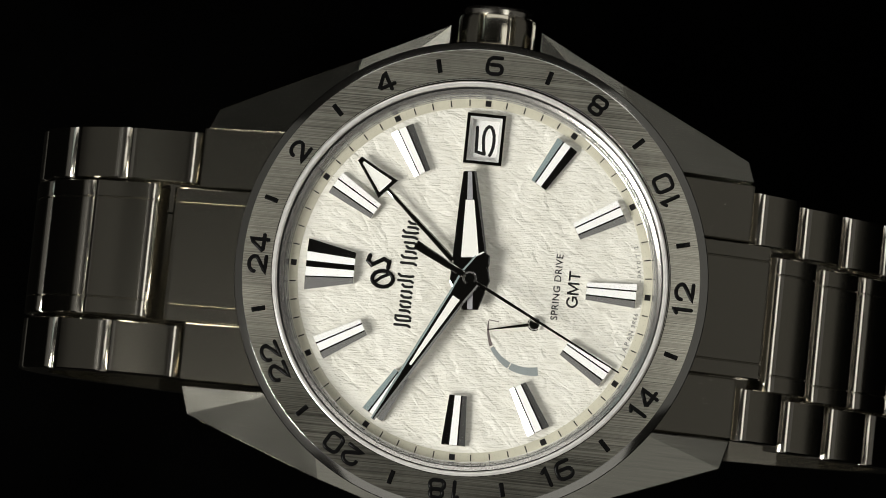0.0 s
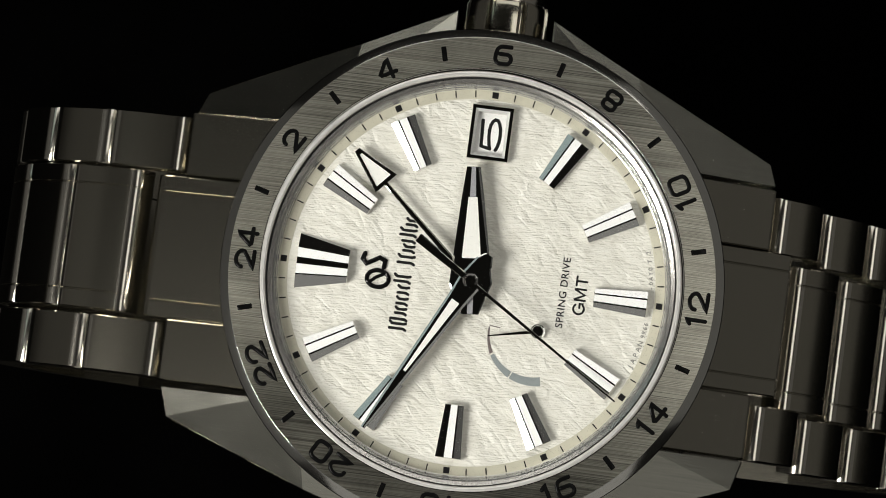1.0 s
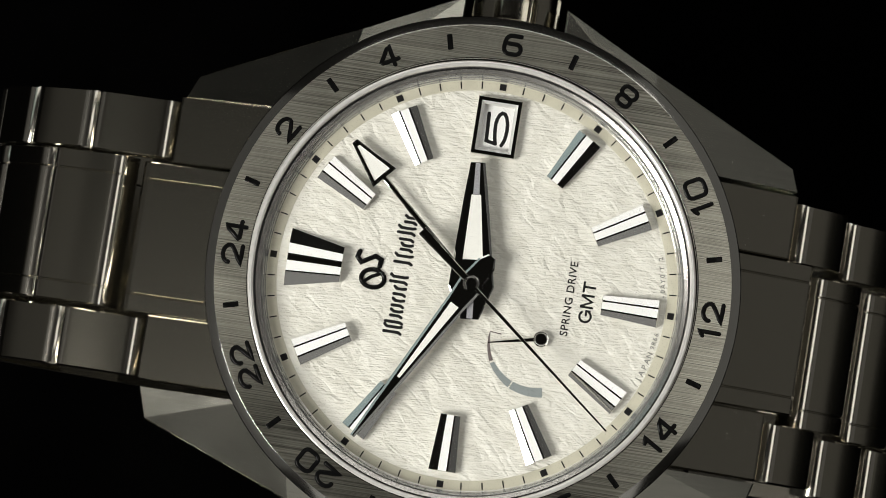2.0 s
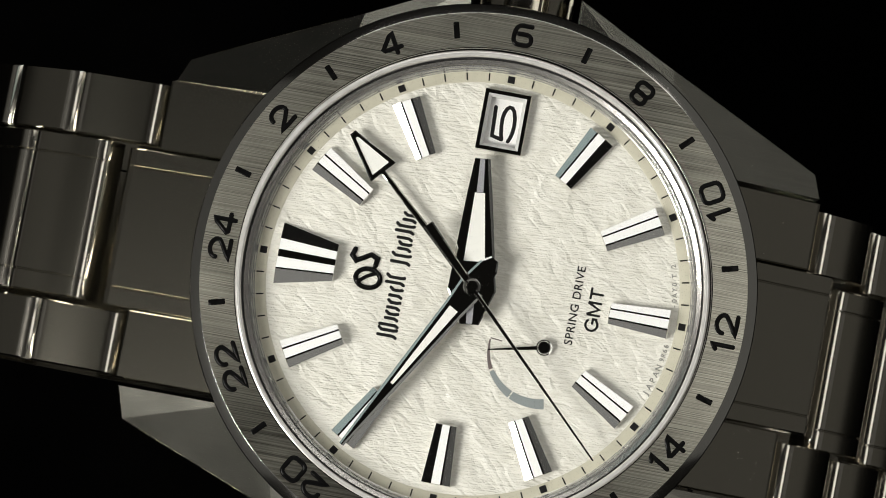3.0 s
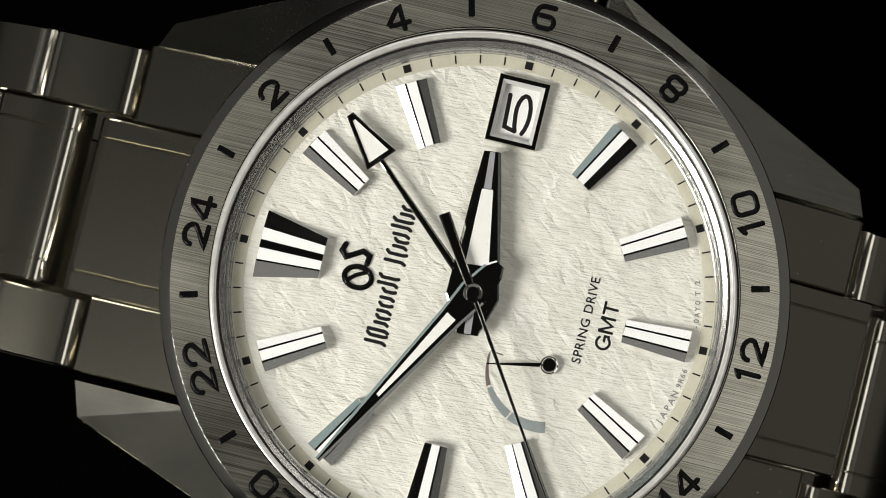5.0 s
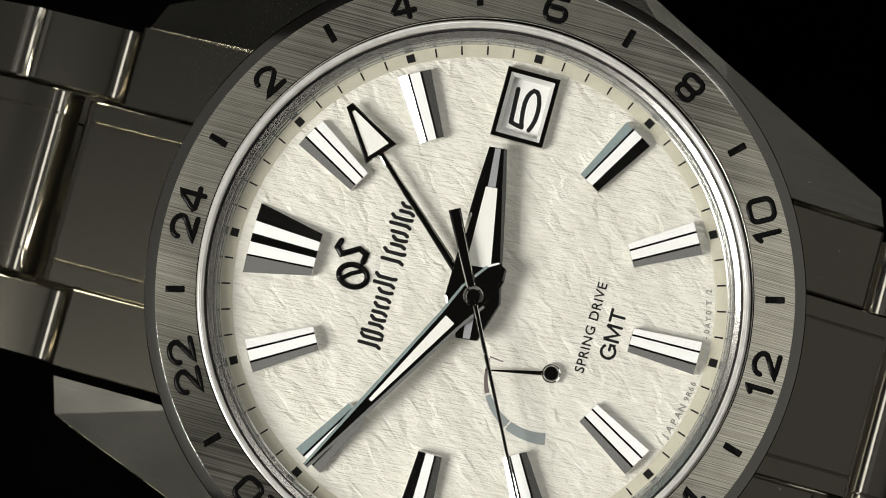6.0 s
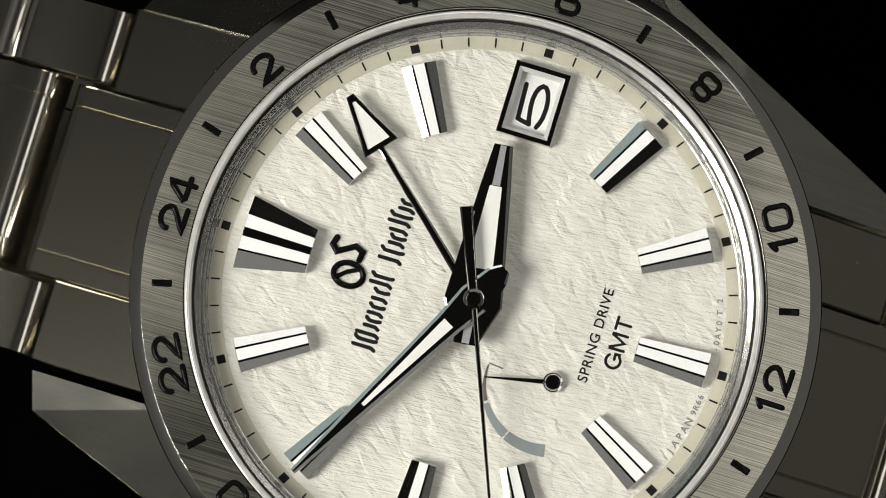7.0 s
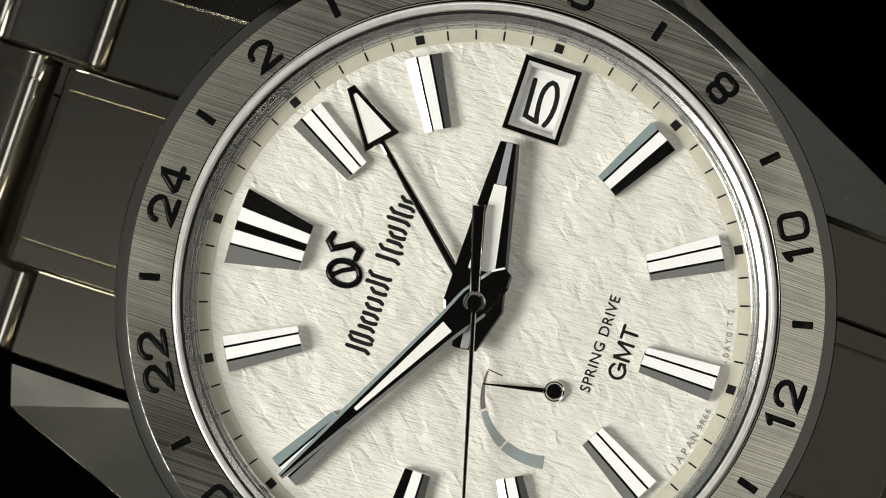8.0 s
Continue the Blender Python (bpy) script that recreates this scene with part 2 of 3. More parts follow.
def bracelet_path(x, z, table, length, step=0.1):
    """Points down one side of the bracelet, a step apart, as distance from the middle and height."""
    pts, s = [], 0.0
    while s <= length:
        pts.append((x, z))
        a = radians(link_tilt(s, table))
        x, z, s = x + math.cos(a) * step, z - math.sin(a) * step, s + step
    return pts


SIDES = {
    -1: bracelet_path(24.62, -4.1, ((0, 5), (5, 15), (10, 41), (15, 54), (20, 69), (26, 88), (62, 174), (120, 180)), 92),
    1: bracelet_path(24.2, -4.1, ((0, 45), (10, 45), (15, 49), (20, 56), (27, 80), (62, 174), (120, 180)), 92),
}
GROUND_Z = min(p[1] for side in SIDES.values() for p in side) - 2.6


def ground():
    bm = bmesh.new()
    bmesh.ops.create_grid(bm, x_segments=40, y_segments=40, size=300)
    for v in bm.verts:
        v.co.z = GROUND_Z + 0.3 * noise.noise(v.co * 0.02) - 0.3
    ob = part("ground", bm, BLACK_CLOTH, None, smooth=True)
    tagged(ob, "matt black cloth spread under the watch", "backdrop cloth", kind="structure")


ground()

# ---- the wristwatch ----
watch = new("wristwatch")
tagged(watch, "stainless steel wristwatch with textured cream dial on a link bracelet", "wristwatch")


def case():
    prof = ((0.01, -9.0), (16.8, -9.0), (18.6, -8.2), (19.4, -6.6), (19.5, -1.0), (19.3, 0.6), (16.4, 0.6), (16.4, -0.9), (0.01, -0.9))
    body = part("case_body", lathe(prof, 120), STEEL_BRUSH, watch, "brushed steel case middle", True)
    for sx in (-1, 1):
        for sy in (-1, 1):
            crown_side = sy > 0
            e = (3.9, 21.9, -1.3 if sx < 0 else -0.7) if crown_side else (4.5, 20.4, -1.7)
            f = (3.9, 15.5, 0.3) if crown_side else (4.5, 15.5, 0.3)
            ax, cx = (24.05, 23.4) if sx < 0 else (23.45, 22.85)
            ay, cy = (11.08, 12.9) if crown_side else (11.42, 13.8)
            top = {"B": (15.6, ay, 0.5), "A": (ax, ay, -3.26), "C": (cx, cy, -4.06), "D": (11.3, 18.3, -1.67),
                   "E": e, "F": f, "G": (12.0, 14.2, 0.34)}
            tip = {"A": (ax - 0.6, ay, -8.0), "B": (15.0, ay, -8.0), "C": (cx - 1.0, cy - 1.0, -8.0), "D": (11.0, 16.5, -8.0),
                   "E": (e[0], e[1] - 1.6, -7.5), "F": (f[0], f[1], -7.5)}
            bm = bmesh.new()
            T = {k: bm.verts.new((x * sx, y * sy, z)) for k, (x, y, z) in top.items()}
            Q = {k: bm.verts.new((x * sx, y * sy, z)) for k, (x, y, z) in tip.items()}
            for ks in ("BAC", "BCD", "BDG", "GDEF", "BGF"):
                bm.faces.new([T[k] for k in ks])
            for a, b in ("BA", "AC", "CD", "DE", "EF", "FB"):
                bm.faces.new((T[a], T[b], Q[b], Q[a]))
            bm.faces.new([Q[k] for k in "BACDEF"])
            edges = [ed for ed in bm.edges if all(v in T.values() for v in ed.verts) and set(ed.verts) in ({T["A"], T["C"]}, {T["C"], T["D"]}, {T["D"], T["E"]}, {T["E"], T["F"]})]
            bmesh.ops.bevel(bm, geom=edges, offset=0.14, segments=2, affect="EDGES", profile=0.5)
            part("lug", bm, STEEL_BRUSH, body)
    return body


def crown():
    """A fluted screw-down crown whose axis runs along y."""
    secs, n = [], 160
    for y, k in ((18.6, 0.80), (19.4, 0.80), (19.5, 0.97), (19.8, 1.0), (22.6, 1.0), (22.95, 0.96), (23.1, 0.86)):
        ring = []
        for i in range(n):
            a = 2 * math.pi * i / n
            u = (a * 8 / (2 * math.pi) + 0.5) % 1.0
            d = min(u, 1 - u)
            r = 3.45 * k - (0.6 * max(0.0, 1 - (d / 0.11) ** 4) if 19.45 < y < 23.0 else 0.0)
            ring.append((r * math.sin(a), y, -3.4 + r * math.cos(a)))
        secs.append(ring)
    ob = part("crown", loft(secs), STEEL_LINK, watch, "fluted polished steel crown", True)
    secs = []
    for y, r in ((23.0, 2.95), (23.3, 3.0), (23.5, 3.0), (23.7, 2.85), (23.85, 2.4)):
        secs.append([(r * math.sin(2 * math.pi * i / 64), y, -3.4 + r * math.cos(2 * math.pi * i / 64)) for i in range(64)])
    part("crown_cap", loft(secs), STEEL_EDGE, ob, "", True)


def digit(bm, d, cx):
    """One rounded numeral 1.35 wide and 1.7 high, drawn as beads of lacquer about (cx, 0)."""
    w, h, s, hh = 0.56, 0.74, 0.35, 0.12

    def line(pts, loop=False):
        stroke_into(bm, [(cx + 1.14 * x, y) for x, y in pts], s, hh, loop)

    if d == "0":
        line(round_rect(2 * w, 2 * h, 0.36), True)
    elif d == "1":
        line([(-0.22, 0.50), (-0.02, 0.68), (0.06, 0.72), (0.06, 0.40), (0.06, -h)])
    elif d == "2":
        line([(-w, 0.22)] + arc_points(0, 0.25, w, 0.47, 170, -20, 9) + [(0.20, -0.18), (-0.36, -0.56), (-w, -0.72), (-0.1, -0.72), (w + 0.02, -0.72)])
    elif d == "4":
        line([(0.22, -0.74), (0.22, -0.2), (0.22, 0.70), (0.02, 0.62), (-0.58, -0.22), (-0.5, -0.34), (0.0, -0.36), (0.56, -0.36)])
    elif d == "6":
        line([(0.46, 0.72)] + arc_points(-0.06, 0.26, 0.46, 0.46, 95, 180, 4) + [(-w, 0.0), (-w, -0.36)] + arc_points(-0.18, -0.36, 0.36, 0.36, 200, 270, 3)
             + arc_points(0.18, -0.36, 0.36, 0.36, 270, 360, 4) + arc_points(0.22, -0.28, 0.32, 0.36, 0, 90, 4) + [(-0.3, 0.08)])
    elif d == "8":
        line(round_rect(0.90, 0.72, 0.30, 4, 0, 0.37), True)
        line(round_rect(1.06, 0.78, 0.32, 4, 0, -0.36), True)


BEZEL_TWIST = 0.75


def bezel():
    prof = ((16.87, 0.3), (16.87, 2.02), (16.91, 2.06), (16.98, 2.07), (19.46, 1.74), (19.50, 1.72), (20.14, 1.22), (20.20, 1.12), (20.20, 0.65), (19.9, 0.5))
    bm = lathe(prof, 240)
    ob = part("bezel", bm, STEEL_BEZEL, watch, "brushed steel bezel with black engraved scale", True, mm(0.06, 0.11), 12)
    me = ob.data
    me.materials.append(STEEL_CHAMFER)
    for p in me.polygons:
        r = math.hypot(p.center.x, p.center.y) / MM
        p.material_index = 0 if 16.95 < r < 19.47 and p.normal.z > 0.5 else 1
    slope = -math.degrees(math.atan2(0.33, 2.48))
    for hour in range(1, 25):
        a = hour * 15 + BEZEL_TWIST
        bm = bmesh.new()
        if hour % 2:
            bm = prism(round_rect(0.42, 1.22, 0.07, 2), -0.04, 0.05, 0.05)
            name, inward = "bezel_tick", False
        else:
            text = str(hour)
            inward = 7 < hour < 17
            for i, d in enumerate(text):
                digit(bm, d, (i - (len(text) - 1) / 2) * (1.86 if "1" not in text else 1.55))
            name = "bezel_numeral"
        m = radial(18.24 if hour % 2 else 18.16, a, 1.905 if hour % 2 else 1.915, inward) @ pose(0, 0, 0, -slope if inward else slope)
        part(name, bm, LACQUER, ob, "", True, m)


def crystal():
    prof = [(16.86, 1.2)] + [(16.64 + 0.22 * math.cos(radians(a)), 1.86 + 0.24 * math.sin(radians(a))) for a in range(10, 171, 16)] + [(16.42, 1.2)]
    rim = part("crystal_rim", lathe(prof, 220), RIM, watch, "bright ring standing in for the lit crystal edge", True, None, 50)
    part("gasket", lathe(((16.40, 0.3), (16.40, 1.42), (16.34, 1.36), (16.34, 0.3)), 200), SEAL, rim, "", True)
    part("flange", lathe(((16.33, 0.3), (16.33, 0.92), (16.30, 0.94), (15.99, 0.80), (15.97, 0.74), (15.97, 0.3)), 220), REHAUT, rim, "dark dust-flecked ring standing in for the crystal bevel", True)
    prof = [(16.38 * i / 24, 2.02 + 0.22 * (1 - (i / 24) ** 2)) for i in range(24, 0, -1)] + [(0.02, 2.24), (0.02, 2.00)] + [(16.38, 1.8)]
    glass = part("crystal", lathe(prof, 120), SAPPHIRE, rim, "clear domed sapphire crystal", True)
    glass.visible_shadow = False
    prof = ((15.96, 0.0), (15.96, 0.60), (15.90, 0.60), (15.86, 0.46), (15.83, 0.44), (15.80, 0.46), (15.75, 0.34), (15.71, 0.30), (15.68, 0.31), (15.60, 0.16), (15.56, 0.14), (15.56, 0.0))
    part("inner_ring", lathe(prof, 220), STEEL_RING, watch, "stepped polished ring between dial and crystal", True, None, 20)


def dial():
    bm = bmesh.new()
    n = 160
    outer = [bm.verts.new((*clock(15.78, 360 * i / n), 0)) for i in range(n)]
    hole = [bm.verts.new((x, y, 0)) for x, y in ((-1.25, 10.35), (1.25, 10.35), (1.25, 13.75), (-1.25, 13.75))]
    edges = [bm.edges.new((r[i], r[(i + 1) % len(r)])) for r in (outer, hole) for i in range(len(r))]
    bmesh.ops.triangle_fill(bm, use_beauty=True, use_dissolve=False, edges=edges)
    up = bmesh.ops.extrude_face_region(bm, geom=list(bm.faces))
    bmesh.ops.translate(bm, vec=(0, 0, -0.4), verts=[v for v in up["geom"] if isinstance(v, bmesh.types.BMVert)])
    ob = part("dial", bm, DIAL, watch, "cream white dial with wind-blown snow texture")
    ring = part("minute_track", lathe(((14.78, -0.05), (14.78, 0.03), (14.82, 0.05), (15.57, 0.05), (15.57, -0.05)), 200), TRACK, ob, "cream minute track ring", True)
    for i in range(60):
        bm = bmesh.new()
        if i % 5 == 0:
            bm = prism(((-0.25, -0.25), (0.25, -0.25), (0.25, 0.25), (-0.25, 0.25)), 0, 0.03)
            m = radial(15.18, i * 6, 0.045)
        else:
            bm = prism(((-0.05, -0.27), (0.05, -0.27), (0.05, 0.27), (-0.05, 0.27)), 0, 0.02)
            m = radial(15.20, i * 6, 0.045)
        part("minute_square" if i % 5 == 0 else "minute_tick", bm, INK, ring, "", False, m)
    return ob


def section(y, xs, zs):
    return [(x, y, z) for x, z in zip(xs, zs)]


def hour_marker(parent, deg):
    """A tapered applied marker: side walls, two sloped mirror facets and a flat top that frames a pale strip."""
    secs = []
    for y, k, drop in ((-2.14, 0.0, 0.10), (-2.10, 0.0, 0.0), (2.14, 1.0, 0.0), (2.18, 1.0, 0.10)):
        w, c = 0.74 + 0.29 * k, 0.385 + 0.075 * k
        xs = (-w, -w, -c, c, w, w)
        rim = 0.80 - 0.47 * (w - c) - drop
        zs = (0.0, rim, 0.80 - drop, 0.80 - drop, rim, 0.0)
        secs.append(section(y, xs, zs))
    ob = part("hour_marker", loft(secs), STEEL_MIRROR, parent, "", False, radial(12.05, deg, 0))
    inlay("lume_strip", ((-2.10, 0.265), (2.14, 0.325)), MARKER_WHITE, ob, 0.82, "white luminous strip")
    return ob


def twelve_marker(parent, deg):
    secs = []
    for y, k, drop in ((-2.12, 0.0, 0.10), (-2.09, 0.0, 0.0), (2.05, 1.0, 0.0), (2.08, 1.0, 0.10)):
        w, c = 1.32 + 0.88 * k, 0.90 + 0.26 * k
        xs = (-w, -w, -c, c, w, w)
        rim = 0.85 - 0.66 * (w - c)
        zs = [max(0.0, z - drop) for z in (0.0, rim, 0.85, 0.85, rim, 0.0)]
        zs[0] = zs[-1] = 0.0
        secs.append(section(y, xs, zs))
    ob = part("hour_marker", loft(secs), STEEL_MIRROR, parent, "wide double hour marker", False, radial(12.0, deg, 0))
    for sx in (-1, 1):
        rows = [[(sx * c0, y, 0.8), (sx * c0, y, 0.87), (sx * c1, y, 0.87), (sx * c1, y, 0.8)] for y, c0, c1 in ((-2.09, 0.22, 0.785), (2.05, 0.27, 1.045))]
        part("lume_strip", loft(rows), MARKER_WHITE, ob, "white luminous strip")
    return ob


def date_window(parent):
    rows = ((1.68, 2.20, 0.0), (1.67, 2.19, 0.62), (1.64, 2.16, 0.66), (1.38, 1.90, 0.66), (1.15, 1.67, 0.36), (1.13, 1.65, -0.08), (1.3, 1.8, -0.08), (1.3, 1.8, 0.0))
    secs = [[(-a, -b, z), (a, -b, z), (a, b, z), (-a, b, z)] for a, b, z in rows]
    ob = part("date_frame", loft(secs + secs[:1], caps=False), STEEL_POLISH, parent, "bevelled polished steel date frame", False, mm(0, 12.06))
    ob.data.materials.append(DATE_FRAME)
    for p in ob.data.polygons:
        p.material_index = 1 if p.normal.z > 0.3 and abs(p.center.x) < 1.3 * MM and abs(p.center.y) < 1.80 * MM else 0
    disc = part("date_disc", prism(((-1.3, -1.8), (1.3, -1.8), (1.3, 1.8), (-1.3, 1.8)), -0.25, -0.06), DATE_WHITE, ob, "white date disc")
    bm = bmesh.new()
    bar = [(-0.73, 1.03), (-0.70, 0.4), (-0.64, -1.04), (-0.35, -1.12), (0.08, -1.20)]
    bowl = [(0.08, -1.20), (-0.02, -0.85), (-0.10, -0.24), (-0.12, 0.30), (-0.06, 0.70), (0.08, 1.02), (0.26, 1.18), (0.46, 1.14), (0.62, 0.92),
            (0.76, 0.45), (0.80, -0.08), (0.76, -0.60), (0.66, -1.0), (0.54, -1.26)]
    for pts in (bar, bowl):
        stroke_into(bm, pts, 0.28, 0.015)
    part("date_numeral", bm, INK, disc, "", False, mm(0.0, 0.0, -0.055))


def printing(parent):
    """Dial lettering; the maker's marks are plain shapes."""
    for text, size, x, y, bold, gap in (("SPRING DRIVE", 0.58, 7.45, 0.12, 0.006, 1.08),):
        words(text, size, INK, parent, mm(x, y, 0.02, 90), "dial_text", bold, gap)
    bm = bmesh.new()
    for pts in (arc_points(-1.14, 0, 0.42, 0.43, 42, 318, 16) + [(-0.72, -0.28), (-0.72, -0.04), (-1.04, -0.04)],
                [(-0.44, -0.43), (-0.44, 0.40), (-0.38, 0.42), (0.0, -0.36), (0.38, 0.42), (0.44, 0.40), (0.44, -0.43)],
                [(0.72, 0.40), (1.44, 0.40)], [(1.08, 0.38), (1.08, -0.43)]):
        stroke_into(bm, pts, 0.17, 0.012)
    part("dial_text", bm, INK, parent, "", False, mm(8.82, 0.12, 0.012, 90))
    for text, a0, a1 in (("JAPAN", 200.6, 192.6), ("9R66", 190.2, 186.2), ("-0AY0", 174.6, 168.4), ("T", 166.0, 166.0), ("2", 163.2, 163.2)):
        for i, ch in enumerate(text):
            a = a0 + (a1 - a0) * (i / max(1, len(text) - 1))
            words(ch, 0.40 if text == "JAPAN" else 0.33, INK_GREY, parent, radial(14.44, a, 0.012, True), "dial_letter", 0.01, 1.0, 0.008)
    # raised black emblem in plain shapes: an oval ring crossed by a bar, and a bent bar beside it
    bm = bmesh.new()
    stroke_into(bm, arc_points(-0.55, -0.30, 0.66, 0.86, 0, 342, 22), 0.34, 0.16, True)
    stroke_into(bm, [(-0.95, 0.42), (-0.45, -0.15), (-0.12, -0.80)], 0.27, 0.16)
    stroke_into(bm, [(1.30, 0.92), (0.86, 1.05), (0.52, 0.72), (0.80, 0.25), (1.10, -0.25), (0.90, -0.72), (0.40, -0.66)], 0.36, 0.16)
    part("emblem", bm, LACQUER, parent, "raised black emblem", False, mm(-7.78, -0.1, 0.06, 90) @ Matrix.Scale(1.03, 4))
    # printed name: a row of plain black bars
    y = -4.62
    for w, h, up in ((1.15, 1.30, 0.1), (0.62, 0.85, 0), (0.72, 0.85, 0), (0.80, 0.85, 0), (0.74, 1.25, 0.2), (0, 0, 0), (0.92, 1.30, 0.1),
                     (0.62, 0.85, 0), (0.36, 1.0, 0.1), (0.72, 1.25, 0.2), (0.66, 0.85, 0)):
        if not w:
            y += 0.60
            continue
        bm = bmesh.new()
        n = 3 if w > 1 else 2 if w > 0.5 else 1
        for k in range(n):
            u, lo, hi = w * (k + 0.5) / n, -h / 2 + up, h / 2 + up
            lean = 0.10 if k % 2 else -0.06
            stroke_into(bm, [(u - 0.05 + lean, lo), (u, lo + 0.2), (u, hi - 0.2), (u + 0.06 + lean, hi)], 0.23, 0.012)
        part("printed_bar", bm, INK, parent, "", False, mm(-5.30, y, 0.012, 90))
        y += w + 0.13


def band(c, r0, r1, w0, w1, a0, a1, n=24):
    """A flat curved band about c that widens from w0 to w1; angles from the x axis."""
    outer, inner = [], []
    for i in range(n + 1):
        k = i / n
        a = radians(a0 + (a1 - a0) * k)
        ro = r0 + (r1 - r0) * k
        ri = ro - (w0 + (w1 - w0) * k)
        outer.append((c[0] + ro * math.cos(a), c[1] + ro * math.sin(a)))
        inner.append((c[0] + ri * math.cos(a), c[1] + ri * math.sin(a)))
    bm = bmesh.new()
    rows = [[bm.verts.new((*p, z)) for p in pts] for pts, z in ((outer, 0.0), (outer, 0.018), (inner, 0.018), (inner, 0.0))]
    for a, b in zip(rows, rows[1:]):
        for i in range(n):
            bm.faces.new((a[i], a[i + 1], b[i + 1], b[i]))
    return bm


def power_reserve(parent):
    c = (5.82, -3.25)
    thin = band(c, 3.94, 4.24, 0.10, 0.30, 181, 212)
    stroke_into(thin, [(c[0] - 3.86, c[1] + 0.02), (c[0] - 3.5, c[1] - 0.02), (c[0] - 3.05, c[1] - 0.06)], 0.09, 0.012)
    part("reserve_scale", thin, PRINT_BROWN, parent)
    part("reserve_scale", band(c, 4.25, 4.40, 0.34, 0.56, 214, 244), PRINT_SLATE, parent)
    part("reserve_scale", band(c, 4.40, 4.38, 0.58, 0.74, 245.4, 280), PRINT_SLATE, parent)
    hand = part("reserve_hand", loft([section(y, (-w, -0.8 * w, 0.8 * w, w), (0.26, 0.34, 0.34, 0.26)) for y, w in ((-0.2, 0.19), (4.02, 0.045))]),
                STEEL_POLISH, watch, "slim dark power reserve hand", False,
                mm(c[0], c[1], 0.1, math.degrees(math.atan2(-0.86, -3.97)) - 90))
    prof = [(0.02, 0.50), (0.40, 0.49), (0.46, 0.45), (0.50, 0.38), (0.57, 0.36), (0.62, 0.26), (0.62, 0.0), (0.02, 0.0)]
    part("pivot_cap", lathe(prof, 48), STEEL_MIRROR, hand, "", True)


def faceted_hand(name, stations, mat, label, z, deg, thick=0.28):
    """stations: distance along the hand, half width, half width of the flat top. Facets fall from the flat to the rims."""
    secs = []
    for y, w, c in stations:
        rim = thick - 0.47 * (w - c)
        secs.append(section(y, (-w, -w, -c, c, w, w), (0.0, rim, thick, thick, rim, 0.0)))
    return part(name, loft(secs), mat, watch, label, False, radial(0, deg, z))


def inlay(name, stations, mat, parent, z, label=""):
    secs = [section(y, (-c, -c, c, c), (z - 0.05, z, z, z - 0.05)) for y, c in stations]
    return part(name, loft(secs), mat, parent, label)


HOUR_ANGLE, MINUTE_ANGLE, GMT_ANGLE, SECOND_ANGLE = 84.2, 298.8, 41.9, 206.6


